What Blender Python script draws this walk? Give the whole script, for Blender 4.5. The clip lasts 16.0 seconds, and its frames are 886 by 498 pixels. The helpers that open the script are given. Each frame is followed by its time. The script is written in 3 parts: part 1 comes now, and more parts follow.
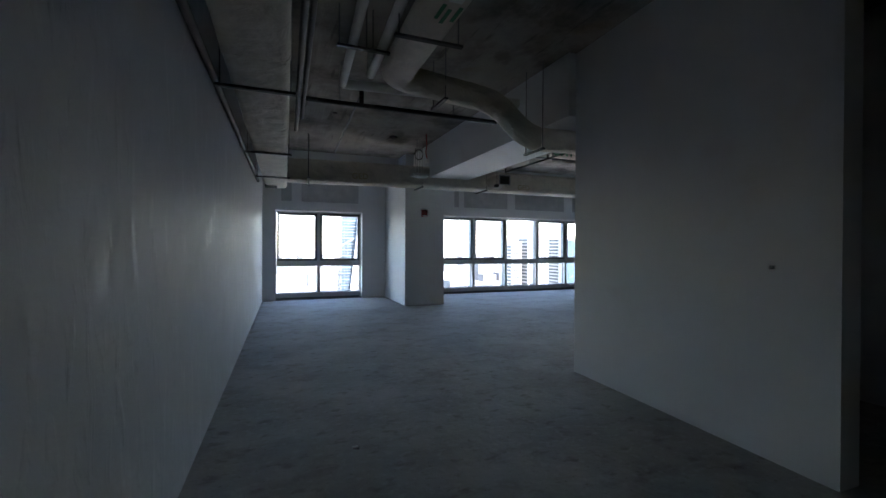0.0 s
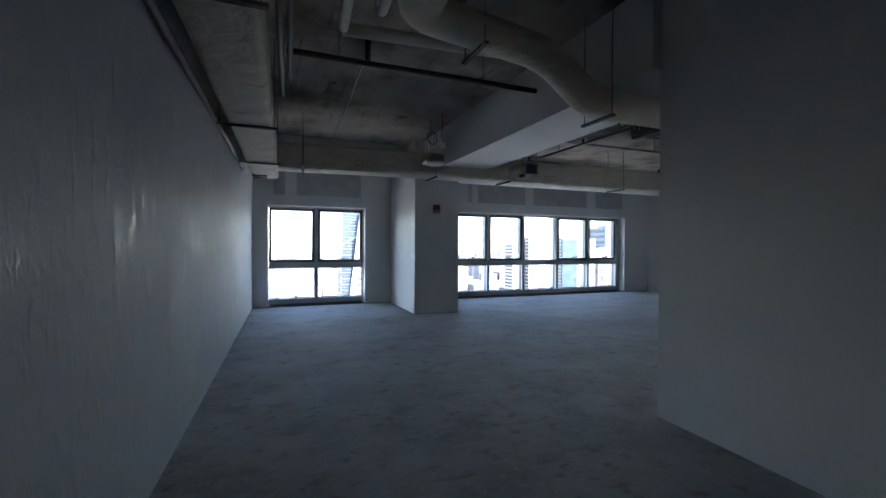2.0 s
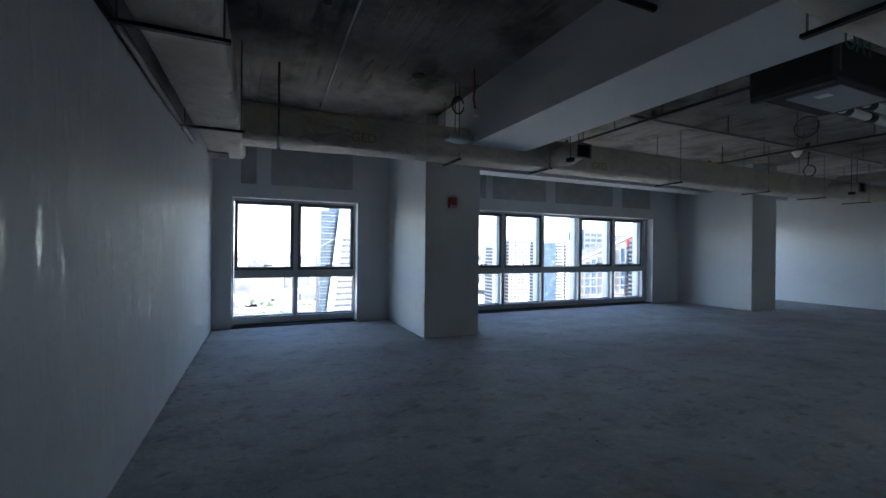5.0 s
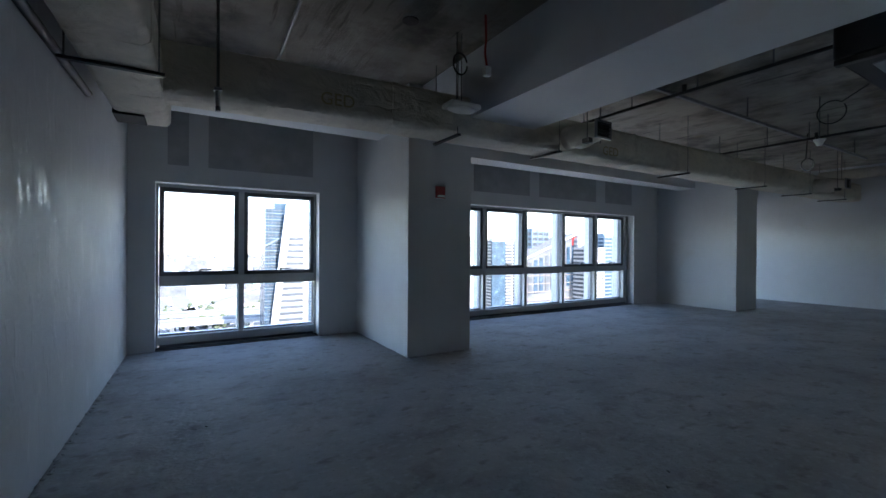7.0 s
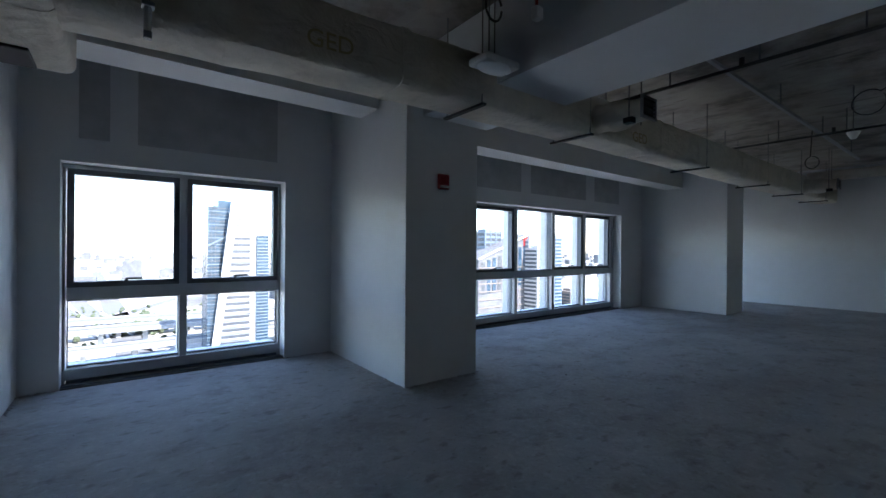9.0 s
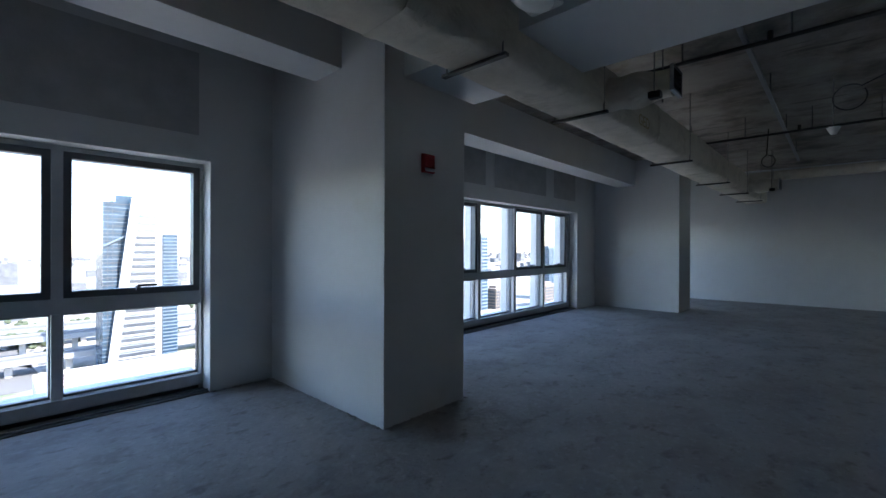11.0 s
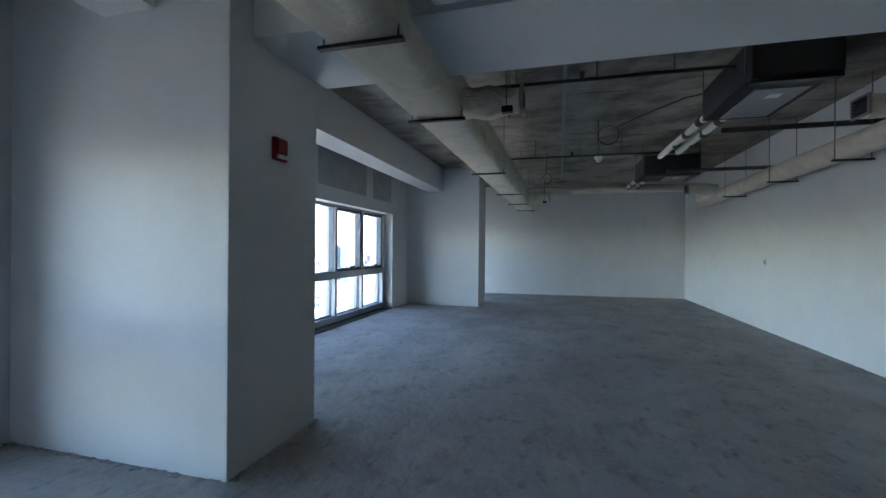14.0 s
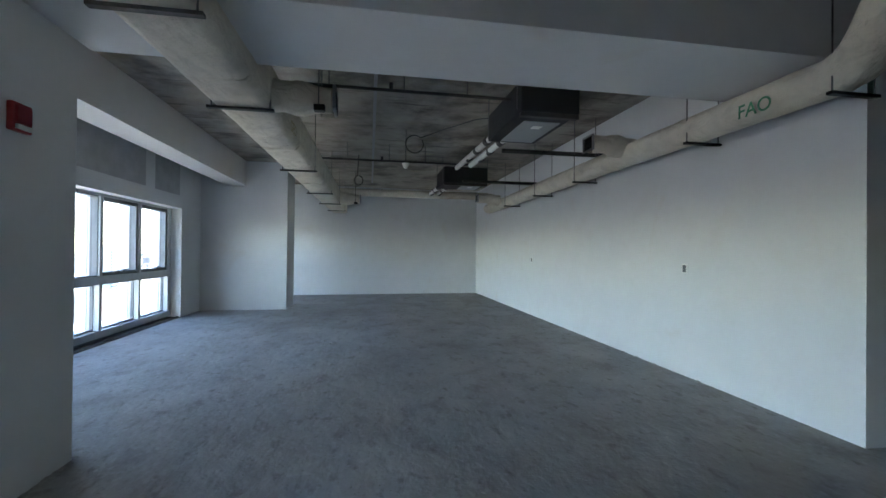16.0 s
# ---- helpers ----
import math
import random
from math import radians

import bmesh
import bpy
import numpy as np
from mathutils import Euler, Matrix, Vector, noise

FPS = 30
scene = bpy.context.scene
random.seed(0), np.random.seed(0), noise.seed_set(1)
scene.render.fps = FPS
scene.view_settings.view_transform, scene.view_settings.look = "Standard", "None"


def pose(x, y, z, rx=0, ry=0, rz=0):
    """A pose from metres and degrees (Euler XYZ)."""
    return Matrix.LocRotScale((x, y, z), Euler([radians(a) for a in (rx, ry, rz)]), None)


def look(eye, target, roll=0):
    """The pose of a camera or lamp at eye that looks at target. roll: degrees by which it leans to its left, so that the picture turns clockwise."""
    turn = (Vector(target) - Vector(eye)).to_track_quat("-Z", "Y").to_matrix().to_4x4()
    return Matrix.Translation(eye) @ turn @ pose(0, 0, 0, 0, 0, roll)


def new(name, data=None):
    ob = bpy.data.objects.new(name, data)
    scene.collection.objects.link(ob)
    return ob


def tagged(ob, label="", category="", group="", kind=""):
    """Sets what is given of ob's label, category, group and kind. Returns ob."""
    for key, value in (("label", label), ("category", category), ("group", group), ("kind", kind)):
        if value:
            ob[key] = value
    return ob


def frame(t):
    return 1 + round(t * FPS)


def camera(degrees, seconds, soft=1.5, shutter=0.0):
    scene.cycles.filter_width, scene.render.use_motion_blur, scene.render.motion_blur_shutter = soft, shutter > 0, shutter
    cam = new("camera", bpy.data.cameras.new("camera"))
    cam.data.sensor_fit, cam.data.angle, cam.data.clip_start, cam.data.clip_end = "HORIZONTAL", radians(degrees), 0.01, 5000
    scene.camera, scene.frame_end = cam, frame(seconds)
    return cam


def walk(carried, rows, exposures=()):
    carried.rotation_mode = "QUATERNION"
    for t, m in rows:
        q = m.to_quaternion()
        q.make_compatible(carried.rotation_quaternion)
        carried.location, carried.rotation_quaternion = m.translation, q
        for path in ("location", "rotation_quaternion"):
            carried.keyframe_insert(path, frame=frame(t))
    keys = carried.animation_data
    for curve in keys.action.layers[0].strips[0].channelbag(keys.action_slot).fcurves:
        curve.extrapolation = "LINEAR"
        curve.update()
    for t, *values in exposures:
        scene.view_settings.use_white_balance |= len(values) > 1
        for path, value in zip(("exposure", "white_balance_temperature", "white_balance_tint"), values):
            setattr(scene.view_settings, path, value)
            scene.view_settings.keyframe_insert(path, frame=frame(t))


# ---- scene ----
cam = camera(92.5, 16.0)
PATH = [
    (0, (-0.05, -0.103, 1.46), (0.688, 1.756, 1.449), 0.3),
    (0.5, (-0.019, 0.18, 1.441), (0.719, 2.039, 1.429), 0.4),
    (1, (0.046, 0.516, 1.453), (0.788, 2.373, 1.439), 0.4),
    (1.5, (0.097, 0.855, 1.473), (0.839, 2.712, 1.457), 0.2),
    (2, (0.145, 1.239, 1.47), (0.881, 3.099, 1.455), 0.3),
    (2.5, (0.212, 1.592, 1.432), (0.957, 3.448, 1.419), 0.4),
    (3, (0.266, 1.965, 1.419), (1.011, 3.82, 1.411), 0.5),
    (3.5, (0.257, 2.33, 1.449), (1.015, 4.18, 1.443), 0.5),
    (6, (0.31, 4.039, 1.508), (1.233, 5.813, 1.502), 0.6),
    (6.5, (0.321, 4.384, 1.51), (1.31, 6.122, 1.501), 0.5),
    (7, (0.367, 4.733, 1.496), (1.397, 6.447, 1.491), 0.4),
    (7.5, (0.339, 5.059, 1.511), (1.413, 6.746, 1.506), 0.5),
    (8, (0.379, 5.367, 1.505), (1.504, 7.021, 1.498), 0.3),
    (8.5, (0.427, 5.685, 1.516), (1.592, 7.31, 1.511), 0.4),
    (11, (0.681, 7.145, 1.513), (2.143, 8.509, 1.509), 0.2),
    (11.5, (0.763, 7.334, 1.536), (2.299, 8.615, 1.53), 0.3),
    (12, (0.792, 7.516, 1.534), (2.42, 8.676, 1.536), 0.3),
    (12.5, (0.775, 7.623, 1.538), (2.504, 8.629, 1.54), 0.4),
    (13, (0.722, 7.697, 1.521), (2.531, 8.551, 1.526), 0.6),
    (13.5, (0.639, 7.74, 1.526), (2.511, 8.444, 1.532), 0.4),
    (14, (0.627, 7.823, 1.537), (2.556, 8.352, 1.536), 0.5),
    (14.5, (0.606, 7.876, 1.525), (2.586, 8.164, 1.526), 0.6),
    (15, (0.574, 7.89, 1.513), (2.573, 7.949, 1.52), 0.4),
    (15.5, (0.545, 7.864, 1.516), (2.539, 7.712, 1.523), 0.5),
    (16, (0.508, 7.824, 1.515), (2.479, 7.484, 1.527), 0.6),
]
walk(cam, [(t, look(eye, target, roll)) for t, eye, target, roll in PATH],
     exposures=[(0, 3.5, 6220, 14), (1.5, 3.5, 6170, 14), (3.5, 3.0, 6000, 13), (7, 2.89, 5900, 13), (11, 2.67, 5930, 13), (12, 2.67, 5930, 13), (12.5, 3.06, 5930, 12), (13.5, 3.56, 5950, 10), (14, 3.66, 6070, 10), (14.5, 3.96, 6120, 10), (16, 4.04, 6270, 10)])


# ---- light ----
world = bpy.data.worlds.new("sky")
scene.world = world
world.use_nodes = True
wn = world.node_tree
sky = wn.nodes.new("ShaderNodeTexSky")
sky.sky_type = "NISHITA"
sky.sun_disc = False
sky.sun_elevation = radians(48)
sky.sun_rotation = radians(165)
sky.dust_density = 0.6
sky.altitude = 100.0
wn.links.new(sky.outputs[0], wn.nodes["Background"].inputs[0])
wn.nodes["Background"].inputs[1].default_value = 0.15
sun = new("sun", bpy.data.lights.new("sun", "SUN"))
sun.data.energy, sun.data.angle, sun.data.color = 3.5, radians(0.5), (1.0, 0.95, 0.88)
# the sun stands behind the building, so that none of it falls through the windows
sun.matrix_world = look((0, 0, 0), (-math.sin(radians(165)) * math.cos(radians(48)), -math.cos(radians(165)) * math.cos(radians(48)), -math.sin(radians(48))))


# ---- materials ----
def material(name, base, rough=0.7, metal=0.0, spread=0.12, scale=6.0, bump=0.1, fine=60.0, stain=None, stain_scale=1.5, stain_cut=(0.5, 0.7), random_tint=0.0):
    """A surface with coarse and fine variation of colour, relief and, if given, stains."""
    m = bpy.data.materials.new(name)
    m.use_nodes = True
    n, l = m.node_tree.nodes, m.node_tree.links
    b = n["Principled BSDF"]
    b.inputs["Metallic"].default_value = metal
    geo = n.new("ShaderNodeTexCoord")

    def noise_node(s, detail=6.0, rg=0.6):
        t = n.new("ShaderNodeTexNoise")
        t.inputs["Scale"].default_value, t.inputs["Detail"].default_value, t.inputs["Roughness"].default_value = s, detail, rg
        l.new(geo.outputs["Object"], t.inputs["Vector"])
        return t

    coarse, grain = noise_node(scale), noise_node(fine, 4.0)
    ramp = n.new("ShaderNodeValToRGB")
    ramp.color_ramp.elements[0].position, ramp.color_ramp.elements[1].position = 0.3, 0.7
    ramp.color_ramp.elements[0].color = (*[c * (1 - spread) for c in base], 1)
    ramp.color_ramp.elements[1].color = (*[min(1, c * (1 + spread)) for c in base], 1)
    l.new(coarse.outputs[0], ramp.inputs[0])
    colour = ramp.outputs[0]
    if stain:
        st = noise_node(stain_scale, 8.0, 0.65)
        r2 = n.new("ShaderNodeValToRGB")
        r2.color_ramp.elements[0].position, r2.color_ramp.elements[1].position = stain_cut
        l.new(st.outputs[0], r2.inputs[0])
        mix = n.new("ShaderNodeMixRGB")
        mix.inputs[2].default_value = (*stain, 1)
        l.new(r2.outputs[0], mix.inputs[0])
        l.new(colour, mix.inputs[1])
        colour = mix.outputs[0]
    l.new(colour, b.inputs["Base Color"])
    rr = n.new("ShaderNodeMapRange")
    rr.inputs["To Min"].default_value, rr.inputs["To Max"].default_value = max(0.03, rough - 0.12), min(1.0, rough + 0.12)
    l.new(coarse.outputs[0], rr.inputs["Value"])
    l.new(rr.outputs[0], b.inputs["Roughness"])
    if bump:
        add = n.new("ShaderNodeMath")
        add.operation = "ADD"
        l.new(coarse.outputs[0], add.inputs[0])
        l.new(grain.outputs[0], add.inputs[1])
        bp = n.new("ShaderNodeBump")
        bp.inputs["Strength"].default_value, bp.inputs["Distance"].default_value = bump, 0.02
        l.new(add.outputs[0], bp.inputs["Height"])
        l.new(bp.outputs[0], b.inputs["Normal"])
    return m


WALL = material("white wall paint", (0.65, 0.66, 0.66), 0.6, spread=0.03, scale=2.5, bump=0.06, fine=35, stain=(0.62, 0.6, 0.57), stain_scale=0.9, stain_cut=(0.62, 0.85))
GLOSSY_WALL = material("rolled satin wall paint", (0.58, 0.59, 0.6), 0.6, spread=0.05, scale=3.0, bump=0.12, fine=14, stain=(0.6, 0.6, 0.6), stain_scale=2.0, stain_cut=(0.6, 0.85))
PLASTER = material("bare grey plaster", (0.42, 0.425, 0.43), 0.85, spread=0.12, scale=4, bump=0.1)
SCREED = material("dusty cement screed", (0.36, 0.35, 0.336), 0.8, spread=0.16, scale=3.2, bump=0.25, fine=24, stain=(0.25, 0.235, 0.22), stain_scale=1.6, stain_cut=(0.52, 0.74))
SLAB = material("raw concrete slab", (0.33, 0.3, 0.255), 0.9, spread=0.25, scale=1.8, bump=0.3, fine=30, stain=(0.12, 0.108, 0.095), stain_scale=1.1, stain_cut=(0.48, 0.66))
WRAP = material("cream duct insulation", (0.62, 0.565, 0.47), 0.7, spread=0.1, scale=5, bump=0.5, fine=12, stain=(0.42, 0.38, 0.31), stain_scale=2.5, stain_cut=(0.55, 0.8))
ALU = material("grey aluminium", (0.46, 0.475, 0.49), 0.42, metal=0.1, spread=0.06, scale=8, bump=0.02)
LIGHT_ALU = material("pale aluminium", (0.74, 0.75, 0.76), 0.45, metal=0.0, spread=0.05, scale=8, bump=0.02)
DARK_ALU = material("dark grey gasket frame", (0.12, 0.128, 0.138), 0.5, metal=0.2, spread=0.1, scale=8, bump=0.02)
THRESHOLD = material("dusty dark threshold", (0.12, 0.115, 0.11), 0.85, spread=0.3, scale=6, bump=0.3)
BLACK = material("black steel pipe", (0.04, 0.036, 0.033), 0.55, spread=0.2, scale=8, bump=0.1)
ROD = material("galvanised rod", (0.16, 0.16, 0.16), 0.5, metal=0.7, spread=0.2, scale=20, bump=0.05)
GALV = material("galvanised channel", (0.3, 0.3, 0.31), 0.45, metal=0.6, spread=0.15, scale=9, bump=0.05)
WHITE_PIPE = material("white pipe insulation", (0.66, 0.65, 0.61), 0.6, spread=0.08, scale=6, bump=0.2)
WHITE = material("white plastic", (0.75, 0.75, 0.72), 0.4, spread=0.03, scale=10, bump=0.01)
# paler than WALL: window light on the reveals, put into the colour
REVEAL = material("white wall paint lightened as daylit", (0.82, 0.83, 0.83), 0.45, spread=0.03, scale=5, bump=0.03)
RED = material("red plastic", (0.3, 0.02, 0.02), 0.4, spread=0.08, scale=10, bump=0.01)
FCU = material("dark fan coil casing", (0.022, 0.022, 0.024), 0.7, spread=0.2, scale=5, bump=0.1)
PANEL = material("grey sheet panel", (0.3, 0.31, 0.32), 0.5, metal=0.3, spread=0.08, scale=5, bump=0.05)
SLAB_CAP = material("dark sleeve cap", (0.07, 0.062, 0.055), 0.85, spread=0.3, scale=9, bump=0.2)
GREEN = material("green stencil paint", (0.06, 0.22, 0.12), 0.7, spread=0.2, scale=30, bump=0.0)
YELLOW = material("faded yellow stencil paint", (0.42, 0.35, 0.2), 0.8, spread=0.2, scale=30, bump=0.0)
GROUND = material("sandy city ground", (0.36, 0.335, 0.29), 0.95, spread=0.3, scale=0.02, bump=0.0, stain=(0.1, 0.13, 0.06), stain_scale=0.012, stain_cut=(0.52, 0.66))
ASPHALT = material("road deck", (0.13, 0.128, 0.125), 0.9, spread=0.1, scale=0.1, bump=0.0)
FACADE = material("white facade cladding", (0.44, 0.43, 0.415), 0.7, spread=0.06, scale=0.3, bump=0.0)
TAN = material("tan facade render", (0.2, 0.165, 0.14), 0.8, spread=0.1, scale=0.3, bump=0.0)
BLUE_GLASS = material("blue curtain wall glass", (0.035, 0.065, 0.098), 0.25, spread=0.35, scale=0.15, bump=0.0)
DARK_GLASS = material("dark facade glass", (0.06, 0.066, 0.074), 0.35, spread=0.3, scale=0.3, bump=0.0)
CONCRETE_GREY = material("grey precast cladding", (0.12, 0.122, 0.128), 0.8, spread=0.3, scale=0.12, bump=0.0)
PALE_BLUE = material("pale blue facade", (0.14, 0.175, 0.21), 0.5, spread=0.12, scale=0.2, bump=0.0)
TREE = material("tree foliage", (0.075, 0.09, 0.05), 0.9, spread=0.4, scale=0.5, bump=0.0)


def layered(m, layers, rough=None, height=None, twist=0.6):
    """Adds dark or light marks to a material: layers of (noise scale in x, y, z, detail, cut low, cut high, colour, share)."""
    n, l = m.node_tree.nodes, m.node_tree.links
    b = n["Principled BSDF"]
    geo = n.new("ShaderNodeTexCoord")

    def mask(sc, detail, lo, hi):
        mp = n.new("ShaderNodeMapping")
        mp.inputs["Scale"].default_value = sc
        l.new(geo.outputs["Object"], mp.inputs["Vector"])
        t = n.new("ShaderNodeTexNoise")
        t.inputs["Scale"].default_value, t.inputs["Detail"].default_value, t.inputs["Distortion"].default_value = 1.0, detail, twist
        l.new(mp.outputs[0], t.inputs["Vector"])
        r = n.new("ShaderNodeMapRange")
        r.inputs["From Min"].default_value, r.inputs["From Max"].default_value = lo, hi
        l.new(t.outputs[0], r.inputs["Value"])
        return r.outputs[0]

    for sc, detail, lo, hi, colour, share in layers:
        k = mask(sc, detail, lo, hi)
        mul = n.new("ShaderNodeMath")
        mul.operation = "MULTIPLY"
        mul.inputs[1].default_value = share
        l.new(k, mul.inputs[0])
        mix = n.new("ShaderNodeMixRGB")
        mix.inputs[2].default_value = (*colour, 1)
        l.new(mul.outputs[0], mix.inputs[0])
        l.new(b.inputs["Base Color"].links[0].from_socket, mix.inputs[1])
        l.new(mix.outputs[0], b.inputs["Base Color"])
    if rough:
        sc, detail, lo, hi, r0, r1 = rough
        k = mask(sc, detail, lo, hi)
        rr = n.new("ShaderNodeMapRange")
        rr.inputs["To Min"].default_value, rr.inputs["To Max"].default_value = r0, r1
        l.new(k, rr.inputs["Value"])
        l.new(rr.outputs[0], b.inputs["Roughness"])
    if height:
        sc, detail, lo, hi, depth = height
        k = mask(sc, detail, lo, hi)
        bp = n.new("ShaderNodeBump")
        bp.inputs["Strength"].default_value, bp.inputs["Distance"].default_value = 1.0, depth
        l.new(k, bp.inputs["Height"])
        l.new(b.inputs["Normal"].links[0].from_socket, bp.inputs["Normal"])
        l.new(bp.outputs[0], b.inputs["Normal"])


# trowel marks, ragged dark spots painted as shade behind bumps, and pale dust on the screed
layered(SCREED, [((1.1, 1.4, 1), 8, 0.45, 0.62, (0.46, 0.45, 0.435), 0.5), ((5.5, 8.5, 4), 10, 0.58, 0.7, (0.14, 0.12, 0.105), 0.5), ((2.0, 2.9, 4), 10, 0.56, 0.7, (0.18, 0.155, 0.137), 0.42), ((15, 19, 6), 8, 0.53, 0.68, (0.52, 0.51, 0.495), 0.35), ((30, 36, 16), 6, 0.62, 0.72, (0.1, 0.085, 0.075), 0.4), ((0.5, 0.6, 1), 6, 0.52, 0.7, (0.24, 0.215, 0.195), 0.45)], height=((5.5, 7.5, 4), 10, 0.45, 0.75, -0.006), twist=0.1)
# damp stains, board joints and pale scrapes on the slab
layered(SLAB, [((0.7, 0.5, 1), 9, 0.52, 0.64, (0.42, 0.385, 0.33), 0.6), ((2.4, 1.3, 1), 12, 0.56, 0.68, (0.075, 0.066, 0.056), 0.55), ((9, 1.0, 1), 10, 0.62, 0.69, (0.07, 0.06, 0.052), 0.6), ((1.6, 1.3, 1), 9, 0.62, 0.7, (0.3, 0.24, 0.13), 0.35)], height=((9, 0.8, 1), 6, 0.45, 0.6, 0.003), twist=0.15)
# roller strokes that shine at a low angle on the satin wall, and faint scuffs
layered(GLOSSY_WALL, [((1, 1.5, 1.1), 7, 0.6, 0.72, (0.55, 0.53, 0.5), 0.3)], rough=((2, 11, 2.4), 9, 0.57, 0.67, 0.64, 0.34), height=((2, 12.0, 4.0), 10, 0.52, 0.7, 0.0026))
layered(WALL, [((1.1, 1.1, 1.3), 8, 0.62, 0.72, (0.58, 0.53, 0.46), 0.3)])
layered(WRAP, [((3, 3, 5), 6, 0.55, 0.65, (0.4, 0.365, 0.31), 0.35)], height=((4, 4, 7), 5, 0.3, 0.7, 0.02))
GLASS = bpy.data.materials.new("window glass")
GLASS.use_nodes = True
GLASS.node_tree.nodes["Principled BSDF"].inputs["Transmission Weight"].default_value = 1.0
GLASS.node_tree.nodes["Principled BSDF"].inputs["Roughness"].default_value = 0.0
GLASS.node_tree.nodes["Principled BSDF"].inputs["IOR"].default_value = 1.02


# ---- building blocks ----
def block(bm, x0, x1, y0, y1, z0, z1, bevel=0.0):
    g = bmesh.ops.create_cube(bm, size=1.0, matrix=Matrix.Translation(((x0 + x1) / 2, (y0 + y1) / 2, (z0 + z1) / 2)) @ Matrix.Diagonal((x1 - x0, y1 - y0, z1 - z0, 1)))
    if bevel:
        edges = list({e for v in g["verts"] for e in v.link_edges})
        bmesh.ops.bevel(bm, geom=edges, offset=bevel, segments=2, affect="EDGES", profile=0.5)
    return bm


def boxes(*sizes, bevel=0.0):
    bm = bmesh.new()
    for s in sizes:
        block(bm, *s, bevel=bevel)
    return bm


def round_section(r, n=14, ry=None):
    ry = ry or r
    return [(r * math.cos(2 * math.pi * i / n), ry * math.sin(2 * math.pi * i / n)) for i in range(n)]


def soft_rect(w, h, r, n=3):
    pts = []
    for cx, cy, a in ((w / 2 - r, h / 2 - r, 0), (-w / 2 + r, h / 2 - r, 90), (-w / 2 + r, -h / 2 + r, 180), (w / 2 - r, -h / 2 + r, 270)):
        for i in range(n + 1):
            t = radians(a + 90 * i / n)
            pts.append((cx + r * math.cos(t), cy + r * math.sin(t)))
    return pts


def sweep(bm, path, section, wobble=0.0, seed=0, swell=()):
    """Draws a closed section along a path and caps it."""
    path = [Vector(p) for p in path]
    rng = random.Random(seed)
    rings = []
    for i, p in enumerate(path):
        d = (path[min(i + 1, len(path) - 1)] - path[max(i - 1, 0)]).normalized()
        up = Vector((0, 0, 1)) if abs(d.z) < 0.9 else Vector((0, 1, 0))
        side = d.cross(up).normalized()
        upper = side.cross(d).normalized()
        g = swell[min(i, len(swell) - 1)] if swell else 1.0
        k = g * (1 + rng.uniform(-wobble, wobble))
        rings.append([bm.verts.new(p + side * (a * k) + upper * (b * g * (1 + rng.uniform(-wobble, wobble)))) for a, b in section])
    n = len(section)
    for a, b in zip(rings, rings[1:]):
        for i in range(n):
            bm.faces.new((a[i], a[(i + 1) % n], b[(i + 1) % n], b[i]))
    bm.faces.new(list(reversed(rings[0])))
    bm.faces.new(rings[-1])
    bmesh.ops.recalc_face_normals(bm, faces=bm.faces)
    return bm


def fine_path(points, step=0.25):
    out = []
    for a, b in zip(points, points[1:]):
        a, b = Vector(a), Vector(b)
        k = max(1, round((b - a).length / step))
        out += [a.lerp(b, i / k) for i in range(k)]
    return out + [Vector(points[-1])]


def bend(points, r=0.25, n=5):
    """A path with its corners rounded."""
    pts = [Vector(p) for p in points]
    out = [pts[0]]
    for a, b, c in zip(pts, pts[1:], pts[2:]):
        p, q = b + (a - b).normalized() * r, b + (c - b).normalized() * r
        out += [p.lerp(b, i / n).lerp(b.lerp(q, i / n), i / n) for i in range(n + 1)]
    return out + [pts[-1]]


def rod_mesh(points, r, n=10):
    return sweep(bmesh.new(), points, round_section(r, n))


def link(name, bm, mat, smooth=False):
    me = bpy.data.meshes.new(name)
    if smooth:
        for f in bm.faces:
            f.smooth = True
    bm.to_mesh(me)
    bm.free()
    me.materials.append(mat)
    if smooth:
        me.set_sharp_from_angle(angle=radians(40))
    return new(name, me)


def part(name, bm, mat, parent, label="", smooth=False):
    ob = link(name, bm, mat, smooth)
    ob.parent = parent
    if label:
        ob["label"] = label
    return ob


def thing(name, label, category, group="", kind=""):
    return tagged(new(name), label, category, group, kind)


def setting(name, bm, mat, label, category):
    return tagged(link(name, bm, mat), label, category, kind="structure")


# ---- structure ----
SLAB_Z, BEAM_Z, PATCH_Z = 3.73, 2.99, 3.5
floor_mesh = bmesh.new()
block(floor_mesh, -0.9, 16.6, -2.8, 12.24, -0.25, 0.0)
floor = setting("floor", floor_mesh, SCREED, "bare dusty grey cement screed floor with dark stains and painted bump shade", "floor")
ceiling = setting("ceiling", boxes((-0.9, 16.6, -2.8, 12.4, SLAB_Z, SLAB_Z + 0.25)), SLAB, "raw stained concrete ceiling slab", "ceiling")


def prism(outline, z0, z1):
    """An upright wall over a plan outline."""
    bm = bmesh.new()
    lower, upper = [bm.verts.new((x, y, z0)) for x, y in outline], [bm.verts.new((x, y, z1)) for x, y in outline]
    bm.faces.new(lower), bm.faces.new(upper)
    for k in range(len(outline)):
        n = (k + 1) % len(outline)
        bm.faces.new((lower[k], lower[n], upper[n], upper[k]))
    bmesh.ops.recalc_face_normals(bm, faces=bm.faces)
    return bm


